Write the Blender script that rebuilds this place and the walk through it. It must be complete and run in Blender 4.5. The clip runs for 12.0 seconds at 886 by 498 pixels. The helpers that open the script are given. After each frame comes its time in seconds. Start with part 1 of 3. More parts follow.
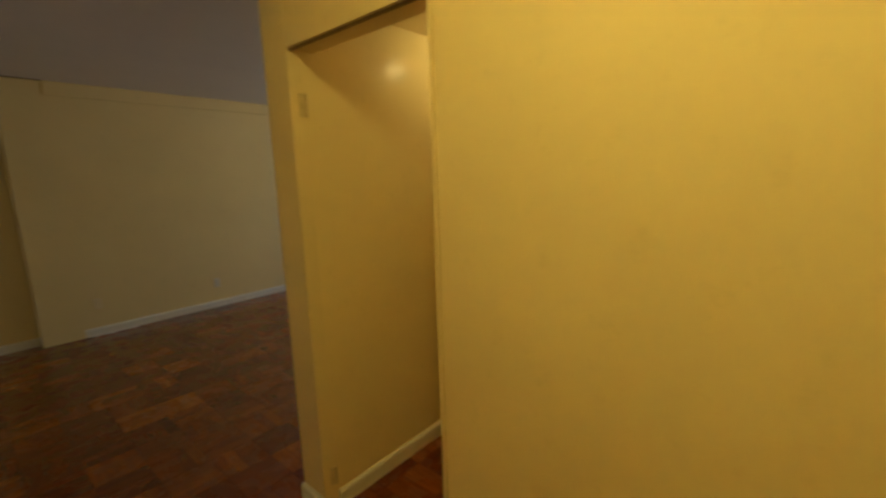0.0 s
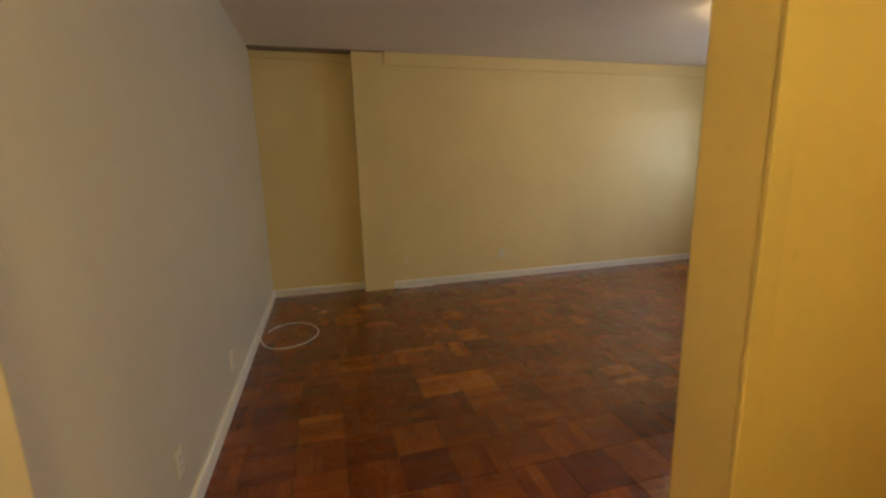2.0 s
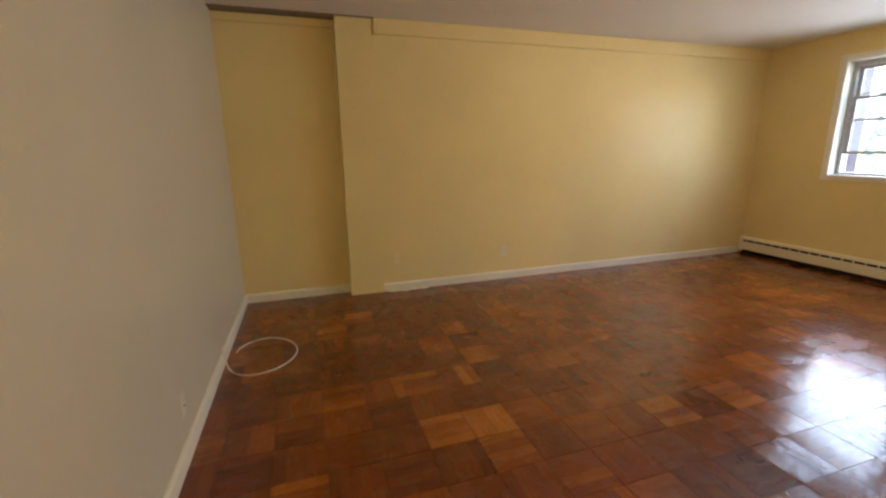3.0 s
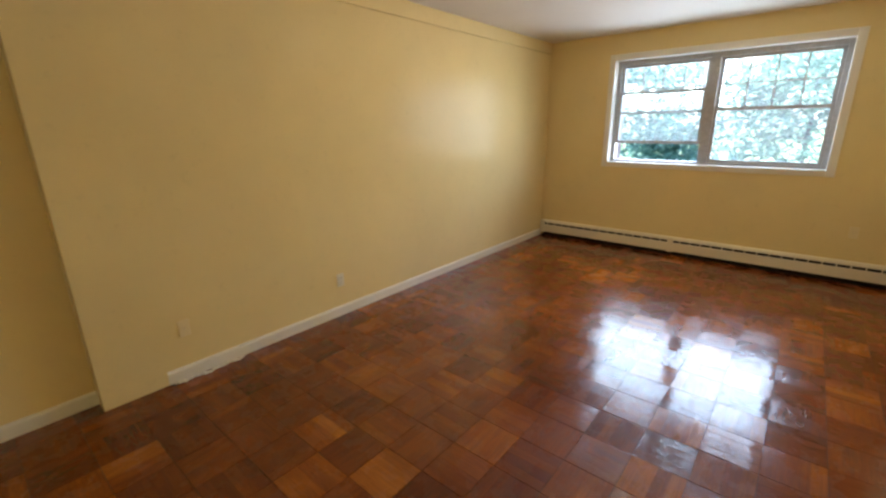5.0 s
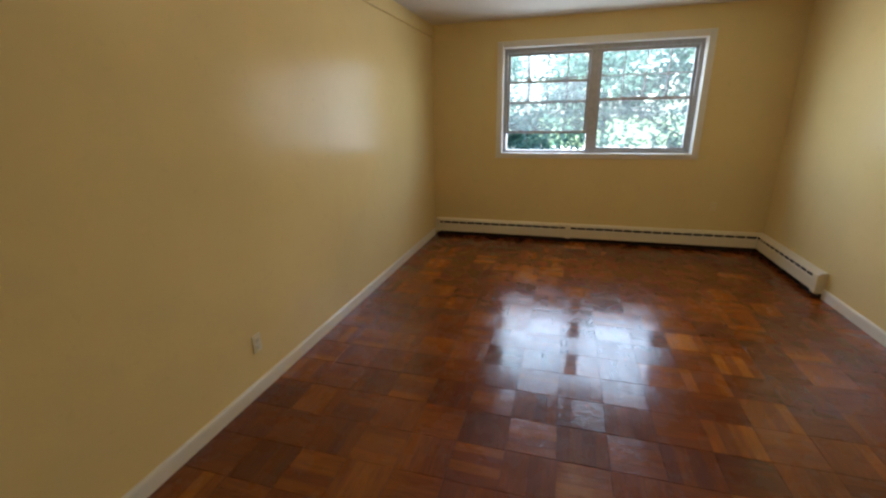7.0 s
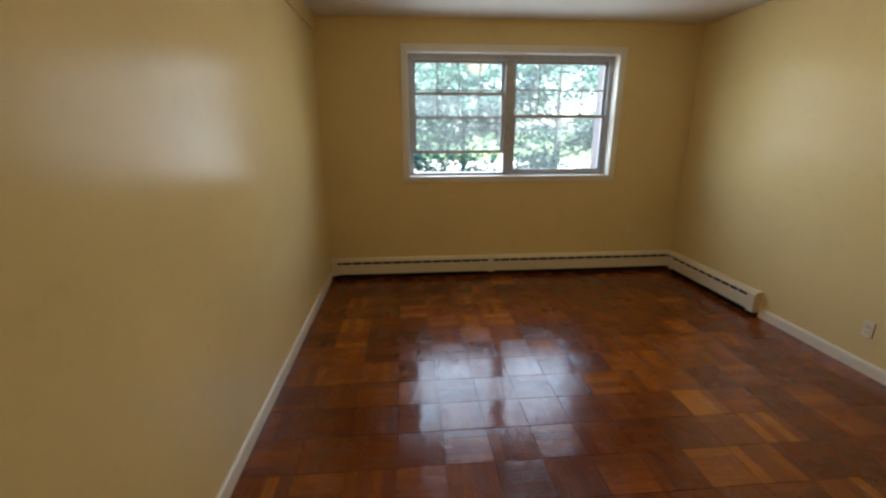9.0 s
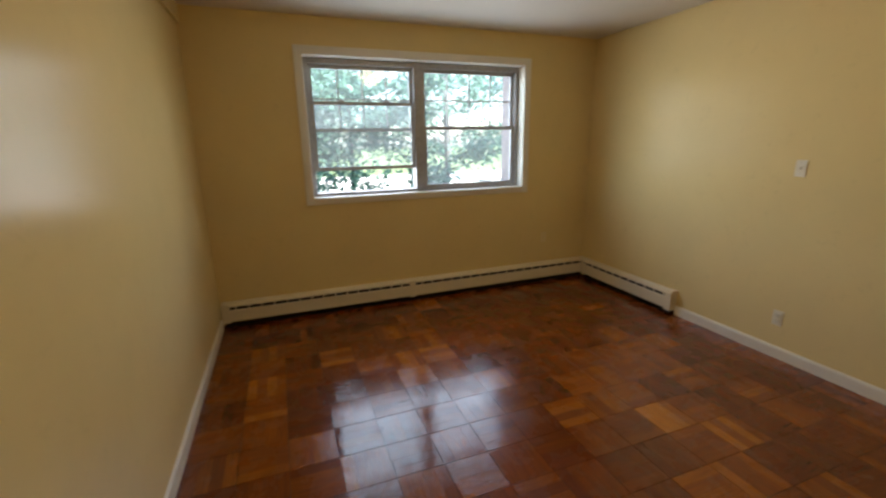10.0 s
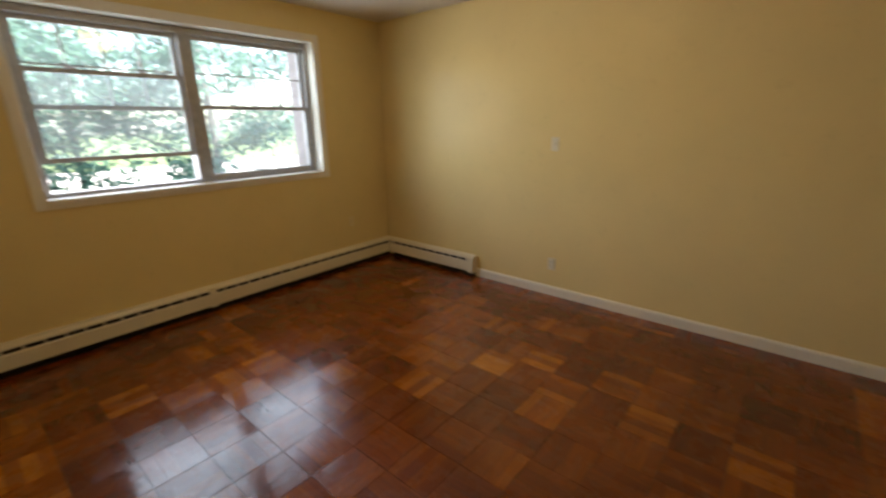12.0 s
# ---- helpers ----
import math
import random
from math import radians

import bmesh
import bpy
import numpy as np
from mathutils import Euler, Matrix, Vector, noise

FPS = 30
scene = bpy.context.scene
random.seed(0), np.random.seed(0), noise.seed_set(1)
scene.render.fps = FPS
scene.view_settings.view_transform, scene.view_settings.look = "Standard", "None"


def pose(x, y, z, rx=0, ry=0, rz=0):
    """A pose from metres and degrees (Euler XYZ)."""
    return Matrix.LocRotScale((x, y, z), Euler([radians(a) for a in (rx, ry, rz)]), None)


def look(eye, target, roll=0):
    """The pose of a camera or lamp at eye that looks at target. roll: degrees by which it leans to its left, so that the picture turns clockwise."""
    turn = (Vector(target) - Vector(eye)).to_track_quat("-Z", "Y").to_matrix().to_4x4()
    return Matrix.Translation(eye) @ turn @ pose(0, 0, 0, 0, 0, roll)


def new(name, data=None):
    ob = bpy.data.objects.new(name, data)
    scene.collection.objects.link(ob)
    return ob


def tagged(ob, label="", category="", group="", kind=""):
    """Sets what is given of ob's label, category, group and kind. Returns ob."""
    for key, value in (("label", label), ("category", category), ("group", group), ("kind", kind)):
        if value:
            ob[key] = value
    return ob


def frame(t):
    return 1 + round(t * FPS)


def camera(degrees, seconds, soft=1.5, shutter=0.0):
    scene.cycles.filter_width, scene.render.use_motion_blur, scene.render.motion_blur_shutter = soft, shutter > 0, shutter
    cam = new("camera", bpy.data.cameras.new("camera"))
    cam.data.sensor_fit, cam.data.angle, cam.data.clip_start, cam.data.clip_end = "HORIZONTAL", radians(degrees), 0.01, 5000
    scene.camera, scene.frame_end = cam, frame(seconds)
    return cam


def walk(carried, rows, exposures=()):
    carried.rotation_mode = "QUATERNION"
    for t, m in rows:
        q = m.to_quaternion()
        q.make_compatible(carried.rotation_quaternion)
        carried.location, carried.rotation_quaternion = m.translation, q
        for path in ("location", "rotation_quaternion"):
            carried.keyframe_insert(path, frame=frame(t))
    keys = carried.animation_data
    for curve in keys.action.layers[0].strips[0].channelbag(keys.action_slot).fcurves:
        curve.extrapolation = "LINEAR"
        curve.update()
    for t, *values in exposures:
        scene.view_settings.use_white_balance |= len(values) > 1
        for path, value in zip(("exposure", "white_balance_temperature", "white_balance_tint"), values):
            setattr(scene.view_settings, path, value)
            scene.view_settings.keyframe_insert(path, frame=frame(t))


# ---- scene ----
cam = camera(92.7, 12.0, 2.4, 0.4)
# seconds, stops, kelvin, tint
EXPOSURES = [
    (0.0, 2.52, 5800, 9),
    (0.5, 2.52, 5800, 9),
    (1.5, 3.02, 5900, 13),
    (2.5, 3.65, 6150, 17),
    (4.5, 4.03, 6050, 15),
    (5.5, 3.66, 5980, 13),
    (7.0, 3.25, 6100, 13),
    (9.5, 2.93, 6450, 14),
    (12.0, 3.06, 7000, 15),
]
PATH = [
    (0, (-0.037, 0.29, 1.454), (1.453, 1.58, 1.114), -1.8),
    (0.2, (-0.042, 0.344, 1.425), (1.334, 1.762, 1.118), -1.6),
    (0.5, (0.02, 0.485, 1.453), (1.22, 2.047, 1.107), -3.1),
    (0.7, (0.032, 0.569, 1.446), (1.037, 2.267, 1.12), -3.0),
    (1, (0.011, 0.661, 1.375), (0.775, 2.476, 1.03), -1.7),
    (1.5, (-0.004, 0.88, 1.274), (0.592, 2.759, 0.935), -0.6),
    (2, (-0.018, 1.124, 1.278), (0.506, 3.016, 0.898), -1.5),
    (2.5, (-0.011, 1.416, 1.222), (0.532, 3.302, 0.838), -0.9),
    (2.7, (-0.005, 1.523, 1.258), (0.549, 3.399, 0.839), -0.7),
    (4.3, (0.011, 2.473, 1.368), (1.147, 4.036, 0.85), -1.4),
    (4.5, (0.029, 2.636, 1.363), (1.289, 4.095, 0.832), -1.0),
    (5, (0.043, 2.887, 1.44), (1.505, 4.133, 0.883), -0.8),
    (5.5, (0.091, 3.198, 1.437), (1.623, 4.339, 0.845), -1.1),
    (6, (0.126, 3.426, 1.467), (1.774, 4.375, 0.848), -0.2),
    (6.5, (0.12, 3.731, 1.483), (1.885, 4.407, 0.828), -2.2),
    (7, (0.233, 3.984, 1.456), (2.061, 4.518, 0.847), -1.1),
    (7.2, (0.304, 4.084, 1.445), (2.139, 4.611, 0.847), -1.5),
    (8.8, (1.016, 4.715, 1.483), (2.945, 4.658, 0.956), 0.1),
    (9, (1.126, 4.766, 1.471), (3.04, 4.598, 0.917), -0.0),
    (9.5, (1.34, 4.879, 1.442), (3.228, 4.463, 0.931), -1.5),
    (10, (1.582, 4.963, 1.453), (3.397, 4.282, 0.96), -0.9),
    (10.5, (1.7, 4.992, 1.449), (3.4, 4.039, 1.0), 0.2),
    (11, (1.772, 5.011, 1.504), (3.415, 3.977, 1.021), -0.3),
    (11.5, (1.795, 5.094, 1.464), (3.364, 3.953, 0.979), -0.7),
    (12, (1.762, 5.122, 1.429), (3.001, 3.66, 0.858), -0.9),
]
walk(cam, [(t, look(eye, target, roll)) for t, eye, target, roll in PATH], EXPOSURES)


# ---------------------------------------------------------------- plan (metres)
W = 5.26          # inner face of the window wall
N = 1.95          # room face of the wall that backs the closet
F = 5.537          # long wall opposite
A = 5.645          # back of the shallow recess in the long wall
L = -0.59         # side wall of the room
LH = -0.488       # side wall of the hall
LY = 1.855        # where the hall wall steps back to the room wall
R = 0.845         # hall wall with the closet opening
H = 2.40          # ceiling
CJ0, CJ1, CH = 1.065, 1.78, 1.94   # closet opening: jambs and head
CX, CZ = 2.15, 2.13               # closet back and closet ceiling
HY = -3.6         # end of the hall
WY0, WY1, WZ0, WZ1 = 2.74, 4.725, 1.005, 2.125   # window opening

# ---------------------------------------------------------------- world and lamps
world = bpy.data.worlds.new("sky")
scene.world = world
world.use_nodes = True
wn = world.node_tree
sky = wn.nodes.new("ShaderNodeTexSky")
sky.sky_type = "NISHITA"
sky.sun_disc = False
sky.sun_elevation = radians(42)
sky.sun_rotation = radians(-107)
sky.dust_density = 2.0
wn.links.new(sky.outputs[0], wn.nodes["Background"].inputs[0])
wn.nodes["Background"].inputs[1].default_value = 0.15

sun_data = bpy.data.lights.new("sun", "SUN")
sun_data.energy, sun_data.angle, sun_data.color = 4.9, radians(0.6), (1.0, 0.94, 0.84)
sun = new("sun", sun_data)
sun.matrix_world = look((-14.0, -4.2, 13.2), (0, 0, 0))

# daylight of the open sky, in the window's opening
sky_data = bpy.data.lights.new("window_daylight", "AREA")
sky_data.shape, sky_data.size, sky_data.size_y = "RECTANGLE", WY1 - WY0 - 0.06, WZ1 - WZ0 + 0.06
sky_data.energy, sky_data.color = 4.0, (0.85, 0.93, 1.0)
sky_lamp = new("window_daylight", sky_data)
sky_data.spread = radians(140)
sky_lamp.matrix_world = pose(W + 0.34, (WY0 + WY1) / 2, (WZ0 + WZ1) / 2 + 0.05, 90, 0, 98)

LAMP_ROOM, LAMP_HALL, LAMP_CLOSET = 1.7, 19.0, 12.5


# ---------------------------------------------------------------- materials
def material(name):
    m = bpy.data.materials.new(name)
    m.use_nodes = True
    return m, m.node_tree, m.node_tree.nodes["Principled BSDF"]


def node(tree, kind, **values):
    n = tree.nodes.new(kind)
    for key, value in values.items():
        n.inputs[key.replace("_", " ")].default_value = value
    return n


def ramp(tree, source, stops):
    r = tree.nodes.new("ShaderNodeValToRGB")
    els = r.color_ramp.elements
    while len(els) < len(stops):
        els.new(0.5)
    for e, (p, c) in zip(els, stops):
        e.position, e.color = p, (*c, 1)
    tree.links.new(source, r.inputs[0])
    return r


def paint(name, colour, rough=0.45, wear=0.06, bump=0.12, spec=0.5, grain=220.0):
    """Brushed or rolled paint: fine roller stipple, broad unevenness and faint marks."""
    m, t, p = material(name)
    co = t.nodes.new("ShaderNodeTexCoord")
    broad = node(t, "ShaderNodeTexNoise", Scale=1.7, Detail=4.0, Roughness=0.6)
    marks = node(t, "ShaderNodeTexNoise", Scale=14.0, Detail=6.0, Roughness=0.7)
    fine = node(t, "ShaderNodeTexNoise", Scale=grain, Detail=2.0)
    for n in (broad, marks, fine):
        t.links.new(co.outputs["Object"], n.inputs["Vector"])
    dark = tuple(c * (1 - wear) for c in colour)
    light = tuple(min(1, c * (1 + wear * 0.5)) for c in colour)
    base = ramp(t, broad.outputs[0], [(0.3, dark), (0.7, light)])
    dirt = ramp(t, marks.outputs[0], [(0.28, tuple(c * (1 - 2 * wear) for c in colour)), (0.42, colour)])
    mix = t.nodes.new("ShaderNodeMix")
    mix.data_type = "RGBA"
    mix.inputs[0].default_value = 0.4
    t.links.new(base.outputs[0], mix.inputs[6])
    t.links.new(dirt.outputs[0], mix.inputs[7])
    t.links.new(mix.outputs[2], p.inputs["Base Color"])
    p.inputs["Roughness"].default_value = rough
    p.inputs["Specular IOR Level"].default_value = spec
    b1 = node(t, "ShaderNodeBump", Strength=bump, Distance=0.002)
    b2 = node(t, "ShaderNodeBump", Strength=bump * 1.5, Distance=0.01)
    t.links.new(fine.outputs[0], b1.inputs["Height"])
    t.links.new(broad.outputs[0], b2.inputs["Height"])
    t.links.new(b1.outputs[0], b2.inputs["Normal"])
    t.links.new(b2.outputs[0], p.inputs["Normal"])
    return m


def parquet_material():
    """Oak fingers under a thick glossy varnish: tone by block and finger, grain along the finger."""
    m, t, p = material("parquet")
    uv = t.nodes.new("ShaderNodeUVMap")
    uv.uv_map = "grain"
    info = t.nodes.new("ShaderNodeObjectInfo")
    geo = t.nodes.new("ShaderNodeNewGeometry")
    add = t.nodes.new("ShaderNodeMath")
    add.operation = "ADD"
    t.links.new(info.outputs["Random"], add.inputs[0])
    t.links.new(geo.outputs["Random Per Island"], add.inputs[1])
    hashed = t.nodes.new("ShaderNodeTexWhiteNoise")
    hashed.noise_dimensions = "1D"
    blockuv = t.nodes.new("ShaderNodeUVMap")
    blockuv.uv_map = "block"
    sep = t.nodes.new("ShaderNodeSeparateXYZ")
    t.links.new(blockuv.outputs[0], sep.inputs[0])
    own = t.nodes.new("ShaderNodeMath")
    own.operation = "ADD"
    t.links.new(info.outputs["Random"], own.inputs[0])
    t.links.new(sep.outputs[0], own.inputs[1])
    t.links.new(own.outputs[0], hashed.inputs["W"])
    finger = t.nodes.new("ShaderNodeTexWhiteNoise")
    finger.noise_dimensions = "1D"
    t.links.new(add.outputs[0], finger.inputs["W"])
    blend = t.nodes.new("ShaderNodeMix")
    blend.inputs[0].default_value = 0.36
    t.links.new(hashed.outputs[0], blend.inputs[2])
    t.links.new(finger.outputs[0], blend.inputs[3])
    shift = t.nodes.new("ShaderNodeMath")
    shift.operation = "MULTIPLY"
    shift.inputs[1].default_value = 37.0
    t.links.new(add.outputs[0], shift.inputs[0])
    mp = t.nodes.new("ShaderNodeMapping")
    mp.inputs["Scale"].default_value = (5.0, 60.0, 1.0)
    t.links.new(uv.outputs[0], mp.inputs[0])
    grain = t.nodes.new("ShaderNodeTexNoise")
    grain.noise_dimensions = "4D"
    grain.inputs["Scale"].default_value = 1.6
    grain.inputs["Detail"].default_value = 5.0
    grain.inputs["Distortion"].default_value = 0.8
    t.links.new(mp.outputs[0], grain.inputs["Vector"])
    t.links.new(shift.outputs[0], grain.inputs["W"])
    tone = ramp(t, blend.outputs[0], [(0.12, (0.13, 0.020, 0.0018)), (0.35, (0.182, 0.033, 0.0022)), (0.6, (0.235, 0.050, 0.003)), (0.8, (0.32, 0.082, 0.005)), (0.95, (0.48, 0.158, 0.015))])
    streak = ramp(t, grain.outputs[0], [(0.3, (0.66, 0.6, 0.55)), (0.6, (1.0, 1.0, 1.0)), (0.8, (1.15, 1.12, 1.08))])
    mul = t.nodes.new("ShaderNodeMix")
    mul.data_type, mul.blend_type = "RGBA", "MULTIPLY"
    mul.inputs[0].default_value = 1.0
    t.links.new(tone.outputs[0], mul.inputs[6])
    t.links.new(streak.outputs[0], mul.inputs[7])
    worn = node(t, "ShaderNodeTexNoise", Scale=1.3, Detail=5.0, Roughness=0.65)
    t.links.new(geo.outputs["Position"], worn.inputs["Vector"])
    wear = ramp(t, worn.outputs[0], [(0.3, (0.72, 0.68, 0.66)), (0.65, (1.08, 1.08, 1.08))])
    mul2 = t.nodes.new("ShaderNodeMix")
    mul2.data_type, mul2.blend_type = "RGBA", "MULTIPLY"
    mul2.inputs[0].default_value = 1.0
    t.links.new(mul.outputs[2], mul2.inputs[6])
    t.links.new(wear.outputs[0], mul2.inputs[7])
    t.links.new(mul2.outputs[2], p.inputs["Base Color"])
    smear = node(t, "ShaderNodeTexNoise", Scale=7.0, Detail=4.0, Roughness=0.6)
    t.links.new(geo.outputs["Position"], smear.inputs["Vector"])
    rough = t.nodes.new("ShaderNodeMapRange")
    rough.inputs["From Min"].default_value, rough.inputs["From Max"].default_value = 0.3, 0.7
    rough.inputs["To Min"].default_value, rough.inputs["To Max"].default_value = 0.20, 0.34
    t.links.new(smear.outputs[0], rough.inputs["Value"])
    t.links.new(rough.outputs[0], p.inputs["Roughness"])
    p.inputs["Specular IOR Level"].default_value = 0.12
    p.inputs["Coat Weight"].default_value = 0.85
    p.inputs["Coat Roughness"].default_value = 0.014
    p.inputs["Coat IOR"].default_value = 1.58
    ripple = node(t, "ShaderNodeTexNoise", Scale=19.0, Detail=3.0)
    t.links.new(geo.outputs["Position"], ripple.inputs["Vector"])
    b1 = node(t, "ShaderNodeBump", Strength=0.13, Distance=0.004)
    ridge = t.nodes.new("ShaderNodeTexNoise")
    ridge.noise_dimensions = "4D"
    ridge.inputs["Scale"].default_value = 1.5
    ridge.inputs["Detail"].default_value = 1.2
    ridge.inputs["Distortion"].default_value = 1.4
    fine = t.nodes.new("ShaderNodeMapping")
    fine.inputs["Scale"].default_value = (7.0, 120.0, 1.0)
    t.links.new(uv.outputs[0], fine.inputs[0])
    t.links.new(fine.outputs[0], ridge.inputs["Vector"])
    t.links.new(shift.outputs[0], ridge.inputs["W"])
    b2 = node(t, "ShaderNodeBump", Strength=0.7, Distance=0.0008)
    t.links.new(ripple.outputs[0], b1.inputs["Height"])
    t.links.new(ridge.outputs[0], b2.inputs["Height"])
    t.links.new(b1.outputs[0], b2.inputs["Normal"])
    t.links.new(b2.outputs[0], p.inputs["Normal"])
    t.links.new(b2.outputs[0], p.inputs["Coat Normal"])
    return m


def simple(name, colour, rough=0.5, metal=0.0, var=0.12, scale=30.0, bump=0.05):
    m, t, p = material(name)
    co = t.nodes.new("ShaderNodeTexCoord")
    n = node(t, "ShaderNodeTexNoise", Scale=scale, Detail=4.0)
    t.links.new(co.outputs["Object"], n.inputs["Vector"])
    r = ramp(t, n.outputs[0], [(0.3, tuple(c * (1 - var) for c in colour)), (0.7, tuple(min(1, c * (1 + var)) for c in colour))])
    t.links.new(r.outputs[0], p.inputs["Base Color"])
    p.inputs["Roughness"].default_value, p.inputs["Metallic"].default_value = rough, metal
    b = node(t, "ShaderNodeBump", Strength=bump, Distance=0.003)
    t.links.new(n.outputs[0], b.inputs["Height"])
    t.links.new(b.outputs[0], p.inputs["Normal"])
    return m


def glowing(name, colour, strength):
    m, t, p = material(name)
    p.inputs["Base Color"].default_value = (0.9, 0.88, 0.8, 1)
    p.inputs["Emission Color"].default_value = (*colour, 1)
    p.inputs["Emission Strength"].default_value = strength
    p.inputs["Roughness"].default_value = 0.3
    return m


def pane_material():
    m, t, p = material("window_glass")
    t.nodes.remove(p)
    clear = t.nodes.new("ShaderNodeBsdfTransparent")
    clear.inputs[0].default_value = (0.93, 0.97, 0.97, 1)
    shine = t.nodes.new("ShaderNodeBsdfGlossy")
    shine.inputs["Roughness"].default_value = 0.02
    mix = t.nodes.new("ShaderNodeMixShader")
    mix.inputs[0].default_value = 0.04
    t.links.new(clear.outputs[0], mix.inputs[1])
    t.links.new(shine.outputs[0], mix.inputs[2])
    # translucent share imitates the glare that veils the view
    haze = t.nodes.new("ShaderNodeBsdfTranslucent")
    haze.inputs[0].default_value = (0.9, 0.92, 0.92, 1)
    veil = t.nodes.new("ShaderNodeMixShader")
    veil.inputs[0].default_value = 0.026
    t.links.new(mix.outputs[0], veil.inputs[1])
    t.links.new(haze.outputs[0], veil.inputs[2])
    t.links.new(veil.outputs[0], t.nodes["Material Output"].inputs[0])
    return m


def leaf_material(name, colour):
    m, t, p = material(name)
    geo = t.nodes.new("ShaderNodeNewGeometry")
    r = ramp(t, geo.outputs["Random Per Island"], [(0.0, tuple(c * 0.75 for c in colour)), (0.6, colour), (1.0, tuple(c * 1.25 for c in colour))])
    t.links.new(r.outputs[0], p.inputs["Base Color"])
    p.inputs["Roughness"].default_value = 0.5
    thin = t.nodes.new("ShaderNodeBsdfTranslucent")
    t.links.new(r.outputs[0], thin.inputs[0])
    mix = t.nodes.new("ShaderNodeMixShader")
    mix.inputs[0].default_value = 0.5
    t.links.new(p.outputs[0], mix.inputs[1])
    t.links.new(thin.outputs[0], mix.inputs[2])
    t.links.new(mix.outputs[0], t.nodes["Material Output"].inputs[0])
    return m


WALL = paint("cream_wall_paint", (0.80, 0.64, 0.315), rough=0.23, wear=0.07, bump=0.08, spec=0.09)
# side wall's copy of the cream paint, greyed and darkened for its shade
WALL_SHADED = paint("shaded_wall_paint", (0.61, 0.545, 0.415), rough=0.28, wear=0.06, bump=0.08, spec=0.3)
CEIL = paint("ceiling_paint", (0.79, 0.735, 0.655), rough=0.75, wear=0.05, bump=0.3, grain=120.0)
TRIM = paint("white_trim_paint", (0.80, 0.75, 0.64), rough=0.35, wear=0.10, bump=0.1)
CASING = paint("white_casing_paint", (0.82, 0.78, 0.69), rough=0.35, wear=0.06, bump=0.1)
HEATER = paint("heater_enamel", (0.78, 0.70, 0.52), rough=0.35, wear=0.06, bump=0.06)
PARQUET = parquet_material()
MORTAR = simple("dark_joint", (0.06, 0.019, 0.007), 0.7)
SASH = simple("aluminium_sash", (0.42, 0.415, 0.42), 0.45, 0.2)
DARK = simple("dark_metal", (0.02, 0.018, 0.016), 0.6, 0.3)
PLATE = simple("ivory_plastic", (0.76, 0.70, 0.56), 0.35, 0.0, 0.03)
PAINTED = paint("painted_plate", (0.80, 0.66, 0.38), rough=0.35, wear=0.05)
SLOT = simple("slot_black", (0.02, 0.02, 0.02), 0.6)
CABLE = simple("white_cable_sheath", (0.75, 0.70, 0.62), 0.4)
BRASS = simple("painted_hinge", (0.60, 0.47, 0.24), 0.4, 0.0)
GAP_SHADE = simple("shadow_gap", (0.24, 0.18, 0.12), 0.8)
GLASS = pane_material()
BARK = simple("bark", (0.075, 0.083, 0.088), 0.9, 0.0, 0.4, 6.0, 0.6)
LEAF = leaf_material("maple_leaves", (0.11, 0.235, 0.185))
LEAF_FAR = leaf_material("far_leaves", (0.10, 0.17, 0.14))
LAWN = simple("lawn", (0.07, 0.11, 0.035), 0.9, 0.0, 0.4, 3.0, 0.5)
CONCRETE = simple("concrete", (0.42, 0.41, 0.39), 0.85, 0.0, 0.12, 2.0, 0.2)


# ---------------------------------------------------------------- builders
def finish(name, bm, mat):
    me = bpy.data.meshes.new(name)
    bmesh.ops.recalc_face_normals(bm, faces=bm.faces[:])
    bm.to_mesh(me)
    bm.free()
    me.materials.append(mat)
    return new(name, me)


def part(name, bm, mat, parent, label=""):
    ob = finish(name, bm, mat)
    ob.parent = parent
    if label:
        ob["label"] = label
    return ob


def thing(name, place, label, category, group="", kind="", rz=0.0):
    ob = new(name)
    ob.empty_display_size = 0.1
    ob.matrix_world = pose(*place, 0, 0, rz)
    return tagged(ob, label, category, group, kind)


def box(bm, x0, x1, y0, y1, z0, z1, bevel=0.0, segments=2):
    made = bmesh.ops.create_cube(bm, size=1.0, matrix=Matrix.Translation(((x0 + x1) / 2, (y0 + y1) / 2, (z0 + z1) / 2)) @ Matrix.Diagonal((abs(x1 - x0), abs(y1 - y0), abs(z1 - z0), 1)))
    if bevel:
        edges = list({e for v in made["verts"] for e in v.link_edges})
        bmesh.ops.bevel(bm, geom=edges, offset=bevel, segments=segments, affect="EDGES", profile=0.5)
    return bm


def boxes(*rows, bevel=0.0):
    bm = bmesh.new()
    for r in rows:
        box(bm, *r, bevel=bevel)
    return bm


def lathe(bm, profile, steps=32, matrix=None):
    """Turn a profile of (radius, z) round the z axis."""
    rings = []
    for r, z in profile:
        if r < 1e-6:
            rings.append([bm.verts.new((0, 0, z))])
        else:
            rings.append([bm.verts.new((r * math.cos(2 * math.pi * k / steps), r * math.sin(2 * math.pi * k / steps), z)) for k in range(steps)])
    for a, b in zip(rings, rings[1:]):
        for k in range(steps):
            j = (k + 1) % steps
            if len(a) == 1:
                bm.faces.new((a[0], b[k], b[j]))
            elif len(b) == 1:
                bm.faces.new((a[k], a[j], b[0]))
            else:
                bm.faces.new((a[k], a[j], b[j], b[k]))
    if matrix:
        bm.transform(matrix)
    return bm


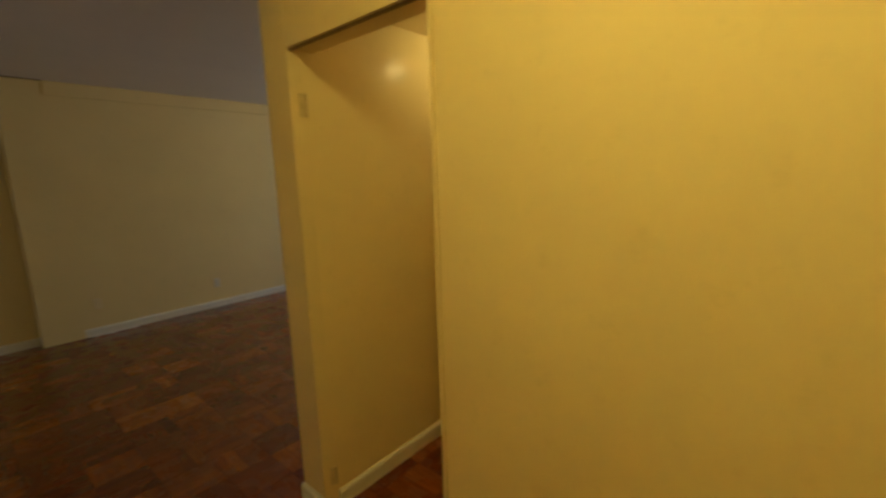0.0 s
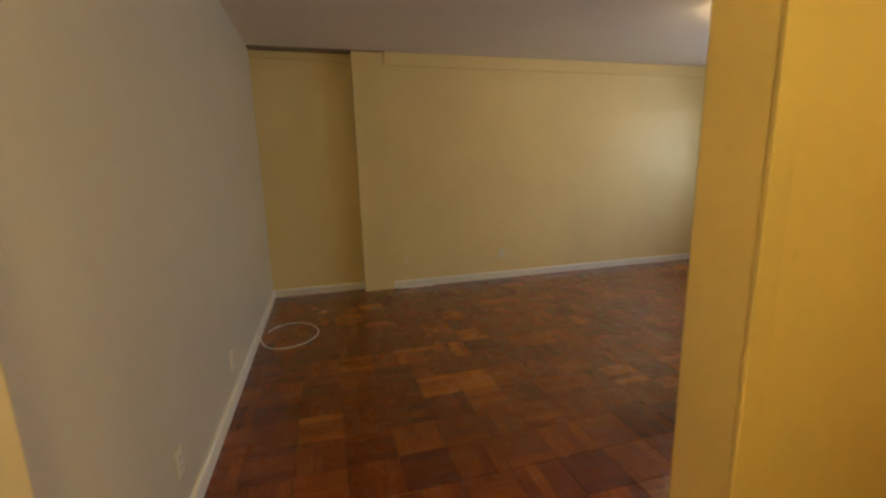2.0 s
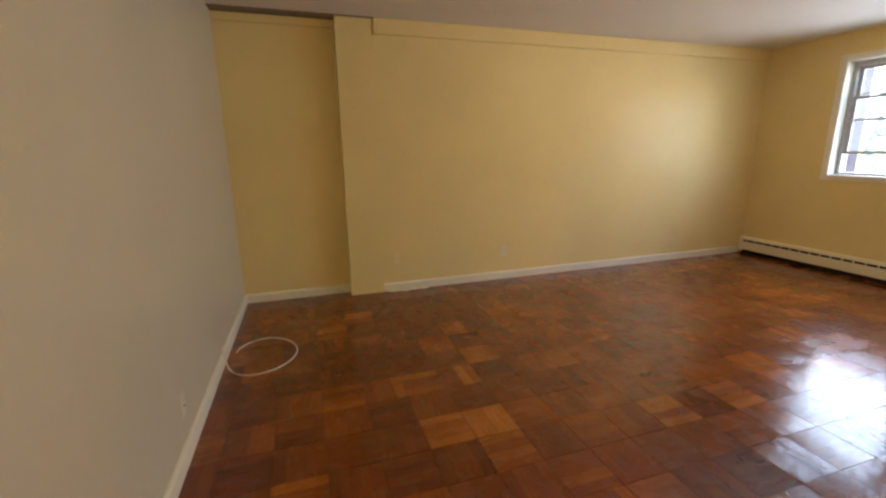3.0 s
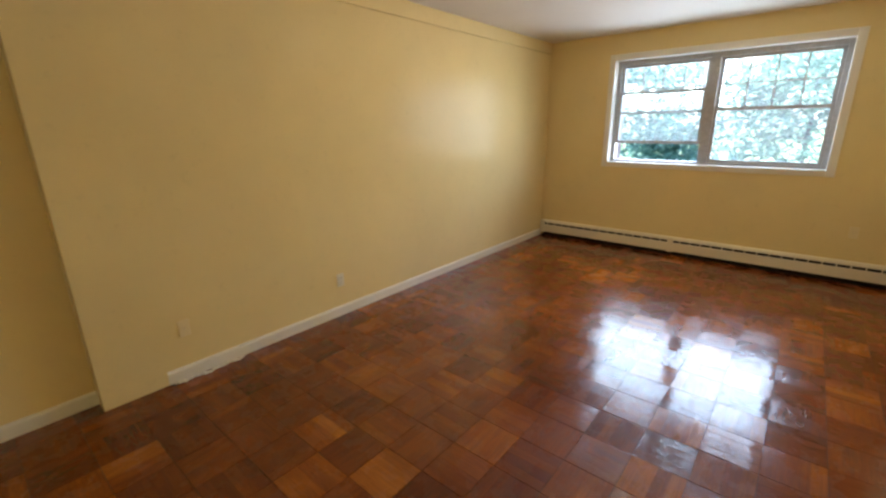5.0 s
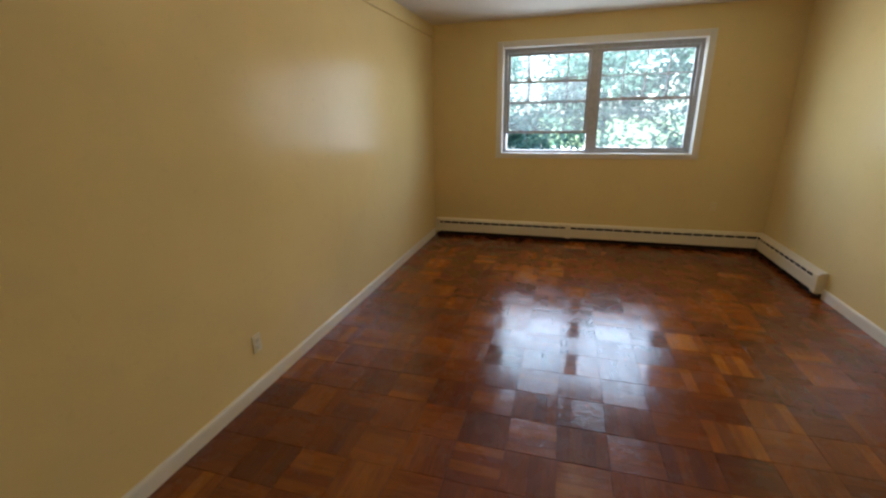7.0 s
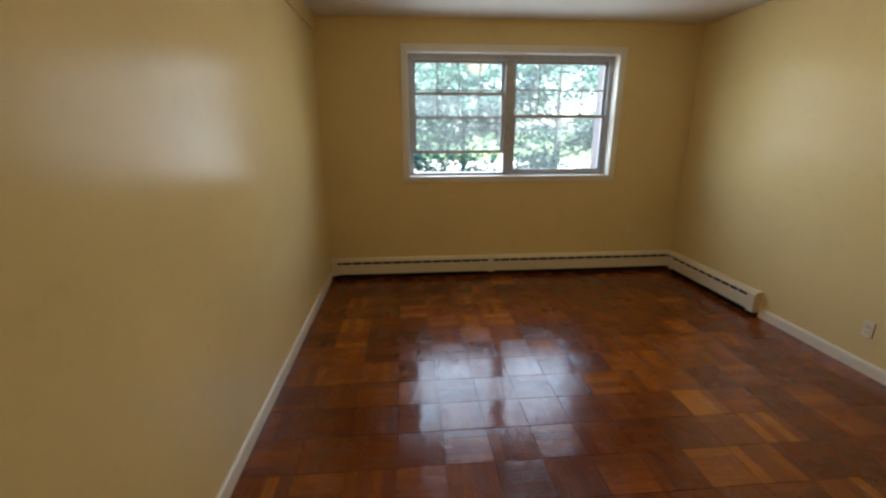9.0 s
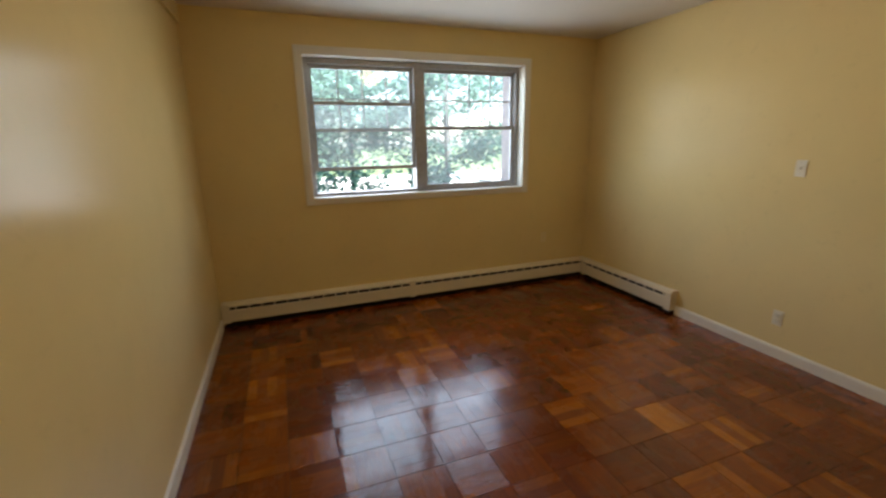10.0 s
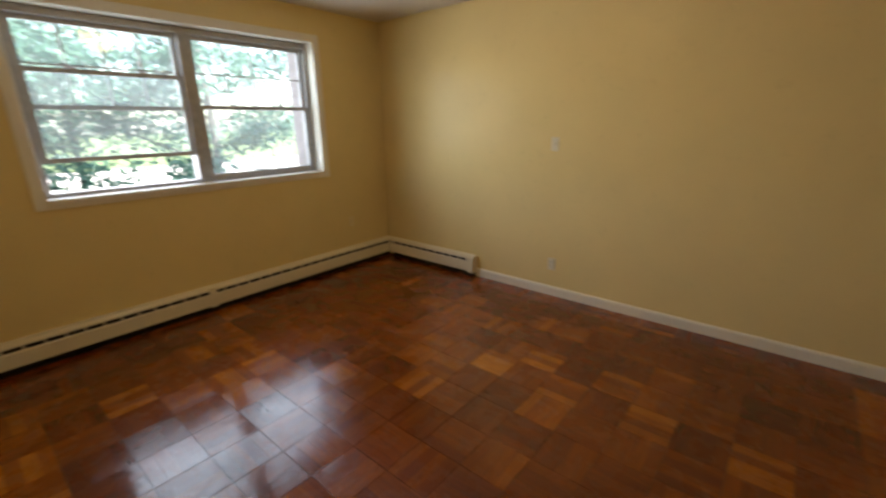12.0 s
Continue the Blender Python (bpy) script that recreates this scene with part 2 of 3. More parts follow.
def extrude_profile(profile, length, wobble=0.0):
    """A closed profile of (depth, height) drawn out along x from 0 to length."""
    bm = bmesh.new()
    steps = max(1, int(length / 0.25)) if wobble else 1
    rings = []
    for k in range(steps + 1):
        x = length * k / steps
        off = wobble * noise.noise((x * 1.3, length, 0.0)) if wobble else 0.0
        rings.append([bm.verts.new((x, d + off * (1 if d > 0.004 else 0), z)) for d, z in profile])
    n = len(profile)
    for a, b in zip(rings, rings[1:]):
        for k in range(n):
            bm.faces.new((a[k], a[(k + 1) % n], b[(k + 1) % n], b[k]))
    bm.faces.new(rings[0][::-1])
    bm.faces.new(rings[-1])
    return bm


def structure(name, bm, mat, label, category):
    return tagged(finish(name, bm, mat), label, category, "", "structure")


# ---------------------------------------------------------------- walls, ceiling
T = 0.14
structure("wall_east", boxes((W, W + 0.24, N - T, WY0, -0.05, H), (W, W + 0.24, WY1, A + T, -0.05, H), (W, W + 0.24, WY0, WY1, -0.05, WZ0), (W, W + 0.24, WY0, WY1, WZ1, H)), WALL, "cream-yellow painted plaster wall with a wide window opening", "wall")
structure("wall_north", boxes((0.335, W, F, F + 0.25, -0.05, H)), WALL, "long cream-yellow painted plaster wall with satin sheen", "wall")
structure("wall_recess", boxes((L, 0.335, A, A + 0.16, -0.05, H)), WALL, "cream-yellow back wall of a shallow recess", "wall")
structure("pilaster", boxes((0.335, 0.645, F - 0.014, F, 0.0, H)), WALL, "shallow cream-painted pilaster at the end of the long wall", "pilaster")
structure("wall_west", boxes((L - T, L, LY - 0.1, A + 0.16, -0.05, H)), WALL_SHADED, "cream side wall with its shade toned grey into the paint", "wall")
structure("wall_hall_west", boxes((L - T, LH, HY, LY, -0.05, H), bevel=0.004), WALL, "yellow-lit cream hall wall ending in an outside corner", "wall")
structure("wall_hall_end", boxes((L - T, CX + T, HY - T, HY, -0.05, H)), WALL, "plain cream wall closing the hall", "wall")
structure("wall_hall_east", boxes((R, R + 0.10, HY, CJ0, -0.05, H), (R, R + 0.10, CJ0, CJ1, CH, H), bevel=0.004), WALL, "cream hall wall with a tall closet opening", "wall")
structure("wall_south", boxes((R, W, CJ1, N, -0.05, H), bevel=0.005), WALL, "cream-painted wall between the room and the closet", "wall")
structure("wall_closet", boxes((CX, CX + T, HY, CJ1, -0.05, H), (R + 0.10, CX, 0.62, 0.72, -0.05, H)), WALL, "cream-painted inner walls of the closet", "wall")
structure("ceiling", boxes((L - T, W + 0.24, HY - T, A + 0.25, H, H + 0.15)), CEIL, "off-white painted plaster ceiling", "ceiling")
structure("closet_ceiling", boxes((R + 0.10, CX, 0.72, CJ1, CZ, CZ + 0.05)), WALL, "low cream-painted closet ceiling", "ceiling")

# strip under the ceiling along the long wall and in the recess; a dark bead paints the shadow gap above it
structure("trim_strip", boxes((0.65, W, F - 0.024, F, 2.275, H - 0.001), bevel=0.003), WALL, "flat cream-painted strip under the ceiling", "trim")
structure("trim_recess", boxes((L, 0.335, A - 0.028, A, 2.325, H - 0.014), bevel=0.003), WALL, "flat cream-painted strip over the recess", "trim")
structure("trim_shadow_gap", boxes((L, 0.655, F - 0.028, F - 0.012, H - 0.009, H), (L, 0.335, F - 0.012, A, H - 0.009, H)), GAP_SHADE, "dark bead standing for the shadow gap between wall and ceiling", "trim")

# closet frame: side jambs, head and hinges left from a removed door
frame_ob = thing("door_1", (R, (CJ0 + CJ1) / 2, 0), "cream-painted closet door frame with its door removed", "door frame", kind="structure")


def local(bm, ob):
    bm.transform(ob.matrix_world.inverted())
    return bm


part("jamb", local(boxes((R - 0.006, R + 0.055, CJ1 - 0.012, CJ1 - 0.0005, 0.0, CH), bevel=0.002), frame_ob), WALL, frame_ob)
part("jamb", local(boxes((R - 0.006, R + 0.106, CJ0 + 0.0005, CJ0 + 0.014, 0.0, CH), bevel=0.002), frame_ob), WALL, frame_ob)
part("head", local(boxes((R - 0.006, R + 0.106, CJ0 + 0.014, CJ1 - 0.012, CH - 0.014, CH - 0.0005), bevel=0.002), frame_ob), WALL, frame_ob)
# solid strip, coloured dark for the shade in the gap below the head
part("gap", local(boxes((R + 0.004, R + 0.02, CJ0 + 0.014, CJ1 - 0.012, CH - 0.018, CH - 0.0145)), frame_ob), GAP_SHADE, frame_ob, "dark strip standing for the shaded gap under the frame head")
for hz in (1.69, 0.13):
    bm = boxes((R + 0.028, R + 0.052, CJ1 - 0.0155, CJ1 - 0.0118, hz, hz + 0.085))
    bmesh.ops.create_cone(bm, cap_ends=True, segments=12, radius1=0.006, radius2=0.006, depth=0.085, matrix=Matrix.Translation((R + 0.054, CJ1 - 0.018, hz + 0.0425)))
    part("hinge", local(bm, frame_ob), BRASS, frame_ob, "hinge leaf painted over")


# ---------------------------------------------------------------- baseboards
BOARD = [(0.0, 0.0), (0.016, 0.0), (0.016, 0.062), (0.013, 0.072), (0.006, 0.078), (0.0, 0.078)]


def baseboard(x, y, length, rz, label="white-painted wooden baseboard with rounded top edge"):
    """A run that starts at (x, y) and lies against a wall on its right-hand back."""
    ob = structure("baseboard", extrude_profile(BOARD, length, 0.003), TRIM, label, "baseboard")
    ob.matrix_world = pose(x, y, 0, 0, 0, rz)
    return ob


baseboard(W - 0.07, F, W - 0.07 - 0.645, 180, "white-painted baseboard, its end chipped beside the pilaster")
baseboard(0.335, A, 0.335 - L - 0.017, 180)
baseboard(L, A, A - LY, -90)
baseboard(R + 0.03, N, 4.02 - R - 0.03, 0)
baseboard(CX, CJ1, CX - R - 0.07, 180)
baseboard(LH, LY, LY - HY, -90)
baseboard(R, HY, CJ0 - HY - 0.002, 90)
baseboard(R - 0.0, CJ1 + 0.002, N - CJ1 - 0.002, 90)

# ---------------------------------------------------------------- window
win = thing("window_1", (W, (WY0 + WY1) / 2, WZ0), "wide pair of double-hung aluminium windows in white casing", "window", kind="structure")


def wpart(name, rows, mat, parent=win, label="", bevel=0.003):
    bm = boxes(*rows, bevel=bevel)
    ob = part(name, local(bm, win), mat, parent, label)
    return ob


CO = 0.062
wpart("casing_side", [(W - 0.013, W, WY1 - 0.002, WY1 + CO, WZ0 - 0.052, WZ1 + 0.062)], CASING)
wpart("casing_side", [(W - 0.013, W, WY0 - CO, WY0 + 0.002, WZ0 - 0.052, WZ1 + 0.062)], CASING)
wpart("casing_head", [(W - 0.013, W, WY0 + 0.002, WY1 - 0.002, WZ1 - 0.002, WZ1 + 0.062)], CASING)
wpart("sill", [(W - 0.022, W + 0.12, WY0 + 0.002, WY1 - 0.002, WZ0 - 0.022, WZ0 + 0.006)], CASING, label="white painted window sill")
wpart("apron", [(W - 0.011, W, WY0 + 0.002, WY1 - 0.002, WZ0 - 0.052, WZ0 - 0.022)], CASING)
wpart("reveal", [(W + 0.001, W + 0.105, WY1 - 0.004, WY1 - 0.0005, WZ0 + 0.006, WZ1)], CASING, bevel=0)
wpart("reveal", [(W + 0.001, W + 0.105, WY0 + 0.0005, WY0 + 0.004, WZ0 + 0.006, WZ1)], CASING, bevel=0)
wpart("reveal", [(W + 0.001, W + 0.105, WY0 + 0.004, WY1 - 0.004, WZ1 - 0.004, WZ1 - 0.0005)], CASING, bevel=0)

FX0, FX1 = W + 0.095, W + 0.19
MY0, MY1 = 3.712, 3.800
wpart("window_frame", [(FX0, FX1, WY0 + 0.004, WY0 + 0.042, WZ0 + 0.006, WZ1 - 0.004), (FX0, FX1, WY1 - 0.042, WY1 - 0.004, WZ0 + 0.006, WZ1 - 0.004), (FX0, FX1, WY0 + 0.042, WY1 - 0.042, WZ1 - 0.05, WZ1 - 0.004), (FX0, FX1, WY0 + 0.042, WY1 - 0.042, WZ0 + 0.006, WZ0 + 0.030)], SASH)
wpart("mullion", [(FX0 - 0.012, FX1, MY0, MY1, WZ0 + 0.030, WZ1 - 0.05)], SASH, label="broad aluminium mullion")


def sash(y0, y1, z0, z1, x, columns, rows_, latch):
    """One sash: four rails, thin muntins and a pane in each light."""
    t, d = 0.030, 0.024
    s = wpart("sash", [(x, x + d, y0, y0 + t, z0, z1), (x, x + d, y1 - t, y1, z0, z1), (x, x + d, y0 + t, y1 - t, z0, z0 + t), (x, x + d, y0 + t, y1 - t, z1 - t, z1)], SASH, bevel=0.002)
    gy0, gy1, gz0, gz1 = y0 + t, y1 - t, z0 + t, z1 - t
    xm = x + d / 2
    for c in range(1, columns):
        y = gy0 + (gy1 - gy0) * c / columns
        wpart("muntin", [(xm - 0.006, xm + 0.006, y - 0.006, y + 0.006, gz0, gz1)], SASH, s, bevel=0)
    for r_ in range(1, rows_):
        z = gz0 + (gz1 - gz0) * r_ / rows_
        wpart("muntin", [(xm - 0.0055, xm + 0.0055, gy0, gy1, z - 0.006, z + 0.006)], SASH, s, bevel=0)
    for c in range(columns):
        for r_ in range(rows_):
            a, b = gy0 + (gy1 - gy0) * c / columns, gy0 + (gy1 - gy0) * (c + 1) / columns
            e, g = gz0 + (gz1 - gz0) * r_ / rows_, gz0 + (gz1 - gz0) * (r_ + 1) / rows_
            p = wpart("pane", [(xm - 0.002, xm + 0.002, a, b, e, g)], GLASS, s, bevel=0)
            p.visible_shadow = False
    if latch:
        for f in (0.28, 0.72):
            y = y0 + (y1 - y0) * f
            wpart("latch", [(x - 0.014, x, y - 0.026, y + 0.026, z1 - 0.018, z1 + 0.008), (x - 0.022, x - 0.014, y - 0.006, y + 0.024, z1 - 0.006, z1 + 0.004)], SASH, s, bevel=0.003)


XI, XO = FX0 + 0.012, FX0 + 0.042
sash(MY1, WY1 - 0.042, 1.545, WZ1 - 0.05, XO, 4, 2, False)
sash(MY1, WY1 - 0.042, 1.222, 1.790, XI, 1, 1, True)
sash(WY0 + 0.042, MY0, 1.555, WZ1 - 0.05, XO, 4, 2, False)
sash(WY0 + 0.042, MY0, WZ0 + 0.030, 1.588, XI, 1, 1, True)

# ---------------------------------------------------------------- baseboard heaters
HOOD = [(0.0, 0.199), (0.0, 0.205), (0.040, 0.205), (0.046, 0.203), (0.066, 0.186), (0.067, 0.176), (0.064, 0.176), (0.062, 0.184), (0.044, 0.199)]
FRONT = [(0.064, 0.053), (0.045, 0.048), (0.045, 0.045), (0.067, 0.050), (0.067, 0.143), (0.060, 0.150), (0.058, 0.149), (0.064, 0.142)]


def heater(x, y, length, rz, label, splice):
    h = thing("baseboard_heater", (x, y, 0), label, "heater", "baseboard heaters", rz=rz)
    part("hood", extrude_profile(HOOD, length), HEATER, h)
    part("front_panel", extrude_profile(FRONT, length), HEATER, h)
    # near-black back plate and added floor strip stand for shade under the heater
    part("back_plate", boxes((0, length, 0.0, 0.004, 0.0, 0.196)), DARK, h)
    part("shade_strip", boxes((0.01, length - 0.01, 0.004, 0.052, 0.0015, 0.005)), DARK, h, "dark strip added as the black shade under the heater")
    bm = bmesh.new()
    bmesh.ops.create_cone(bm, cap_ends=True, segments=12, radius1=0.012, radius2=0.012, depth=length - 0.02, matrix=Matrix.Translation((length / 2, 0.032, 0.09)) @ Matrix.Rotation(math.pi / 2, 4, "Y"))
    for k in range(int(length / 0.03)):
        box(bm, 0.02 + k * 0.03, 0.021 + k * 0.03, 0.010, 0.054, 0.06, 0.125)
    part("fin_tube", bm, DARK, h, "dark finned heating pipe")
    for fx in (0.08, length / 2, length - 0.08):
        part("foot", boxes((fx - 0.01, fx + 0.01, 0.006, 0.048, 0.005, 0.04)), DARK, h)
    tab = None
    k = 0.07
    while k < length - 0.06:
        ob = new("slot_tab", tab) if tab else part("slot_tab", boxes((-0.005, 0.005, 0.0605, 0.0645, 0.143, 0.180)), HEATER, h)
        tab = ob.data
        ob.parent = h
        ob.location = (k, 0, 0)
        k += 0.1
    for s in splice:
        part("splice_plate", boxes((s - 0.03, s + 0.03, 0.062, 0.0685, 0.040, 0.204), bevel=0.001), HEATER, h)
    return h


heater(W, N + 0.0, F - N - 0.018, 90, "long cream enamelled baseboard heater under the window", [F - N - 0.045, 1.965])
short = heater(4.035, N, W - 0.07 - 4.035, 0, "short cream enamelled baseboard heater ending in a square cap", [])
cap = extrude_profile([(0.0, 0.036), (0.066, 0.036), (0.071, 0.041), (0.071, 0.182), (0.069, 0.188), (0.048, 0.206), (0.042, 0.208), (0.0, 0.208)], 0.062)
cap.transform(Matrix.Translation((-0.012, 0, 0)))
part("end_cap", cap, HEATER, short, "square sheet-metal end cap")


# ---------------------------------------------------------------- ceiling lamps
ROOM_GLOW = glowing("lamp_glass_lit", (1.0, 0.71, 0.30), LAMP_ROOM)
HALL_GLOW = glowing("hall_lamp_glass_lit", (1.0, 0.79, 0.21), LAMP_HALL)
BULB_GLOW = glowing("bulb_lit", (1.0, 0.78, 0.28), LAMP_CLOSET)


def ceiling_lamp(x, y, z, radius, glow, label):
    lamp = thing("ceiling_lamp", (x, y, z), label, "ceiling lamp", "ceiling lamps")
    part("base_plate", lathe(bmesh.new(), [(0, 0), (radius * 0.75, 0), (radius * 0.8, -0.006), (radius * 0.8, -0.02), (radius * 0.72, -0.026), (0, -0.026)]), PLATE, lamp, "painted metal base plate")
    dome = [(radius * math.cos(a), -0.03 - radius * 1.0 * math.sin(a)) for a in [math.pi / 2 * k / 8 for k in range(9)]]
    dome[-1] = (0.0, dome[-1][1])
    shade = part("shade", lathe(bmesh.new(), [(radius * 0.72, -0.027), (radius * 0.96, -0.028)] + dome), glow, lamp, "lit frosted glass dome")
    for poly in shade.data.polygons:
        poly.use_smooth = True
    part("finial", lathe(bmesh.new(), [(0.0, dome[-1][1] - 0.016), (0.006, dome[-1][1] - 0.012), (0.008, dome[-1][1] - 0.004), (0.004, dome[-1][1] + 0.002)], 16), BRASS, lamp)
    return lamp


ceiling_lamp(3.08, 3.68, H, 0.16, ROOM_GLOW, "lit round ceiling lamp with frosted glass dome")
ceiling_lamp(0.10, 0.42, H, 0.08, HALL_GLOW, "lit round hall ceiling lamp with yellow glass dome")
bulb = thing("closet_lamp", (1.72, 1.44, CZ), "bare lit bulb in a ceramic closet holder", "lamp")
part("holder", lathe(bmesh.new(), [(0, 0), (0.045, 0), (0.05, -0.01), (0.03, -0.03), (0.022, -0.045), (0, -0.045)], 20), PLATE, bulb)
glass = part("bulb", lathe(bmesh.new(), [(0.014, -0.045), (0.018, -0.06), (0.03, -0.085), (0.030, -0.1), (0.02, -0.116), (0.0, -0.122)], 20), BULB_GLOW, bulb)


# ---------------------------------------------------------------- wall plates
def wall_plate(x, y, z, rz, label, holes):
    """Ivory plate on a wall that its local +y leaves; holes: outlet, switch, blank or jack."""
    p = thing("outlet" if holes == "outlet" else "switch" if holes == "switch" else "wall_plate", (x, y, z), label, "outlet" if holes == "outlet" else "switch" if holes == "switch" else "wall plate", "wall plates", rz=rz)
    part("plate", boxes((-0.031, 0.031, 0.0, 0.006, -0.051, 0.051), bevel=0.002), PAINTED if holes == "blank" else PLATE, p)
    if holes == "outlet":
        for c in (-0.02, 0.02):
            r = part("receptacle", boxes((-0.017, 0.017, 0.005, 0.0085, c - 0.014, c + 0.014), bevel=0.003), PLATE, p)
            part("slot", boxes((-0.008, -0.0055, 0.008, 0.009, c - 0.005, c + 0.006), (0.0055, 0.008, 0.008, 0.009, c - 0.005, c + 0.006), (-0.002, 0.002, 0.008, 0.009, c - 0.011, c - 0.008)), SLOT, r)
        part("screw", lathe(bmesh.new(), [(0, 0.0075), (0.0025, 0.007), (0.003, 0.006)], 8, Matrix.Rotation(-math.pi / 2, 4, "X")), SASH, p)
    elif holes == "switch":
        part("toggle", boxes((-0.004, 0.004, 0.005, 0.017, -0.004, 0.010), bevel=0.0015), PLATE, p)
        for c in (-0.032, 0.032):
            part("screw", lathe(bmesh.new(), [(0, 0.0075), (0.0025, 0.007), (0.003, 0.006)], 8, Matrix.Translation((0, 0, c)) @ Matrix.Rotation(-math.pi / 2, 4, "X")), SASH, p)
    elif holes == "jack":
        part("jack", lathe(bmesh.new(), [(0, 0.016), (0.004, 0.016), (0.005, 0.015), (0.005, 0.006)], 12, Matrix.Rotation(-math.pi / 2, 4, "X")), SASH, p)
    else:
        part("screw", lathe(bmesh.new(), [(0, 0.0075), (0.0025, 0.007), (0.003, 0.006)], 8, Matrix.Rotation(-math.pi / 2, 4, "X")), SASH, p)
    return p


wall_plate(1.90, F, 0.29, 180, "ivory duplex outlet low on the long wall", "outlet")
wall_plate(0.778, F, 0.315, 180, "painted-over blank plate beside the pilaster", "blank")
wall_plate(3.25, N, 0.275, 0, "ivory duplex outlet above the baseboard", "outlet")
wall_plate(3.28, N, 1.258, 0, "white switch plate on the cream wall", "switch")
wall_plate(W, 2.457, 0.468, 90, "painted-over blank plate under the window", "blank")
wall_plate(L, 3.595, 0.24, -90, "ivory jack plate low on the side wall", "jack")
wall_plate(L, 2.676, 0.265, -90, "ivory duplex outlet low on the side wall", "outlet")


# ---------------------------------------------------------------- loose cable and chipped baseboard end
def tube(name, points, radius, mat, label, category):
    cu = bpy.data.curves.new(name, "CURVE")
    cu.dimensions, cu.bevel_depth, cu.bevel_resolution, cu.resolution_u = "3D", radius, 3, 10
    sp = cu.splines.new("NURBS")
    sp.points.add(len(points) - 1)
    for q, c in zip(sp.points, points):
        q.co = (*c, 1)
    sp.use_endpoint_u, sp.order_u = True, 4
    cu.materials.append(mat)
    return tagged(new(name, cu), label, category)


tube("cable", [(L + 0.012, 4.42, 0.13), (L + 0.03, 4.40, 0.05), (-0.545, 4.34, 0.006), (-0.45, 4.23, 0.005), (-0.27, 4.24, 0.006), (-0.13, 4.40, 0.008), (-0.14, 4.60, 0.012), (-0.27, 4.76, 0.010), (-0.42, 4.78, 0.006), (-0.52, 4.68, 0.006), (-0.525, 4.58, 0.014)], 0.0045, CABLE, "white coaxial cable coiled loosely on the parquet", "cable")


def flake(x, y, length, seed, mat=None, name="paint_flake", label="torn strip of white paint along the baseboard foot", group="paint flakes"):
    """A torn strip of paint or a broken floor edge lying along the foot of the board."""
    rng = random.Random(seed)
    bm = bmesh.new()
    rows_ = []
    for k in range(9):
        u = k / 8
        w = 0.006 + 0.022 * math.sin(math.pi * u) * rng.uniform(0.5, 1.2)
        z = 0.004 + rng.uniform(0, 0.012)
        rows_.append([bm.verts.new((u * length, -w + rng.uniform(-0.004, 0.004), 0.001 + z * 0.3)), bm.verts.new((u * length, 0.0, z)), bm.verts.new((u * length, w * 0.3, 0.001))])
    for a, b in zip(rows_, rows_[1:]):
        for j in range(3):
            bm.faces.new((a[j], a[(j + 1) % 3], b[(j + 1) % 3], b[j]))
    bm.faces.new(rows_[0])
    bm.faces.new(rows_[-1][::-1])
    ob = tagged(finish(name, bm, mat or TRIM), label, "debris", group)
    ob.location = (x, y, 0.0)


flake(0.67, F - 0.034, 0.11, 3)
flake(0.77, F - 0.040, 0.15, 5)
flake(0.91, F - 0.030, 0.08, 8)
flake(0.98, F - 0.034, 0.10, 12)
flake(0.645, F - 0.030, 0.05, 21, SLOT, "broken_filler", "dark broken filler at the chipped baseboard end", "broken filler")

# ---------------------------------------------------------------- outside
GZ = -3.4
BRICK = simple("brick_facade", (0.24, 0.19, 0.19), 0.85, 0.0, 0.25, 12.0, 0.4)
# upper facade and roof are unseen, added to cast shade on the trees
structure("facade", boxes((W + 0.24, W + 0.40, -14, WY0 + 0.015, GZ, 6.8), (W + 0.24, W + 0.40, WY1 - 0.015, 18, GZ, 6.8), (W + 0.24, W + 0.40, WY0 + 0.015, WY1 - 0.015, GZ, WZ0 - 0.02), (W + 0.24, W + 0.40, WY0 + 0.015, WY1 - 0.015, WZ1 + 0.14, 6.8)), BRICK, "brick outer wall of the building, its unseen upper part added for shade", "facade")
structure("roof", boxes((-9, W + 0.40, -14, 18, 6.8, 7.1)), CONCRETE, "unseen flat roof added to keep sun off the trees", "roof")
structure("ground", boxes((-400, 400, -400, 400, GZ - 0.3, GZ)), LAWN, "sunlit lawn below the window", "ground")
structure("pavement", boxes((W + 10, W + 60, -120, 120, GZ, GZ + 0.06)), CONCRETE, "broad pale concrete yard beyond the lawn", "pavement")


def limb(bm, a, b, r0, r1, rng, sides=7, bends=4, sway=0.035):
    a, b = Vector(a), Vector(b)
    axis = (b - a).normalized()
    side = axis.orthogonal().normalized()
    up = axis.cross(side)
    rings = []
    for k in range(bends + 1):
        u = k / bends
        c = a.lerp(b, u) + (side * rng.uniform(-1, 1) + up * rng.uniform(-1, 1)) * (sway * (b - a).length * (0 < u < 1))
        r = r0 + (r1 - r0) * u
        rings.append([bm.verts.new(c + (side * math.cos(2 * math.pi * j / sides) + up * math.sin(2 * math.pi * j / sides)) * r) for j in range(sides)])
    for p, q in zip(rings, rings[1:]):
        for j in range(sides):
            bm.faces.new((p[j], p[(j + 1) % sides], q[(j + 1) % sides], q[j]))


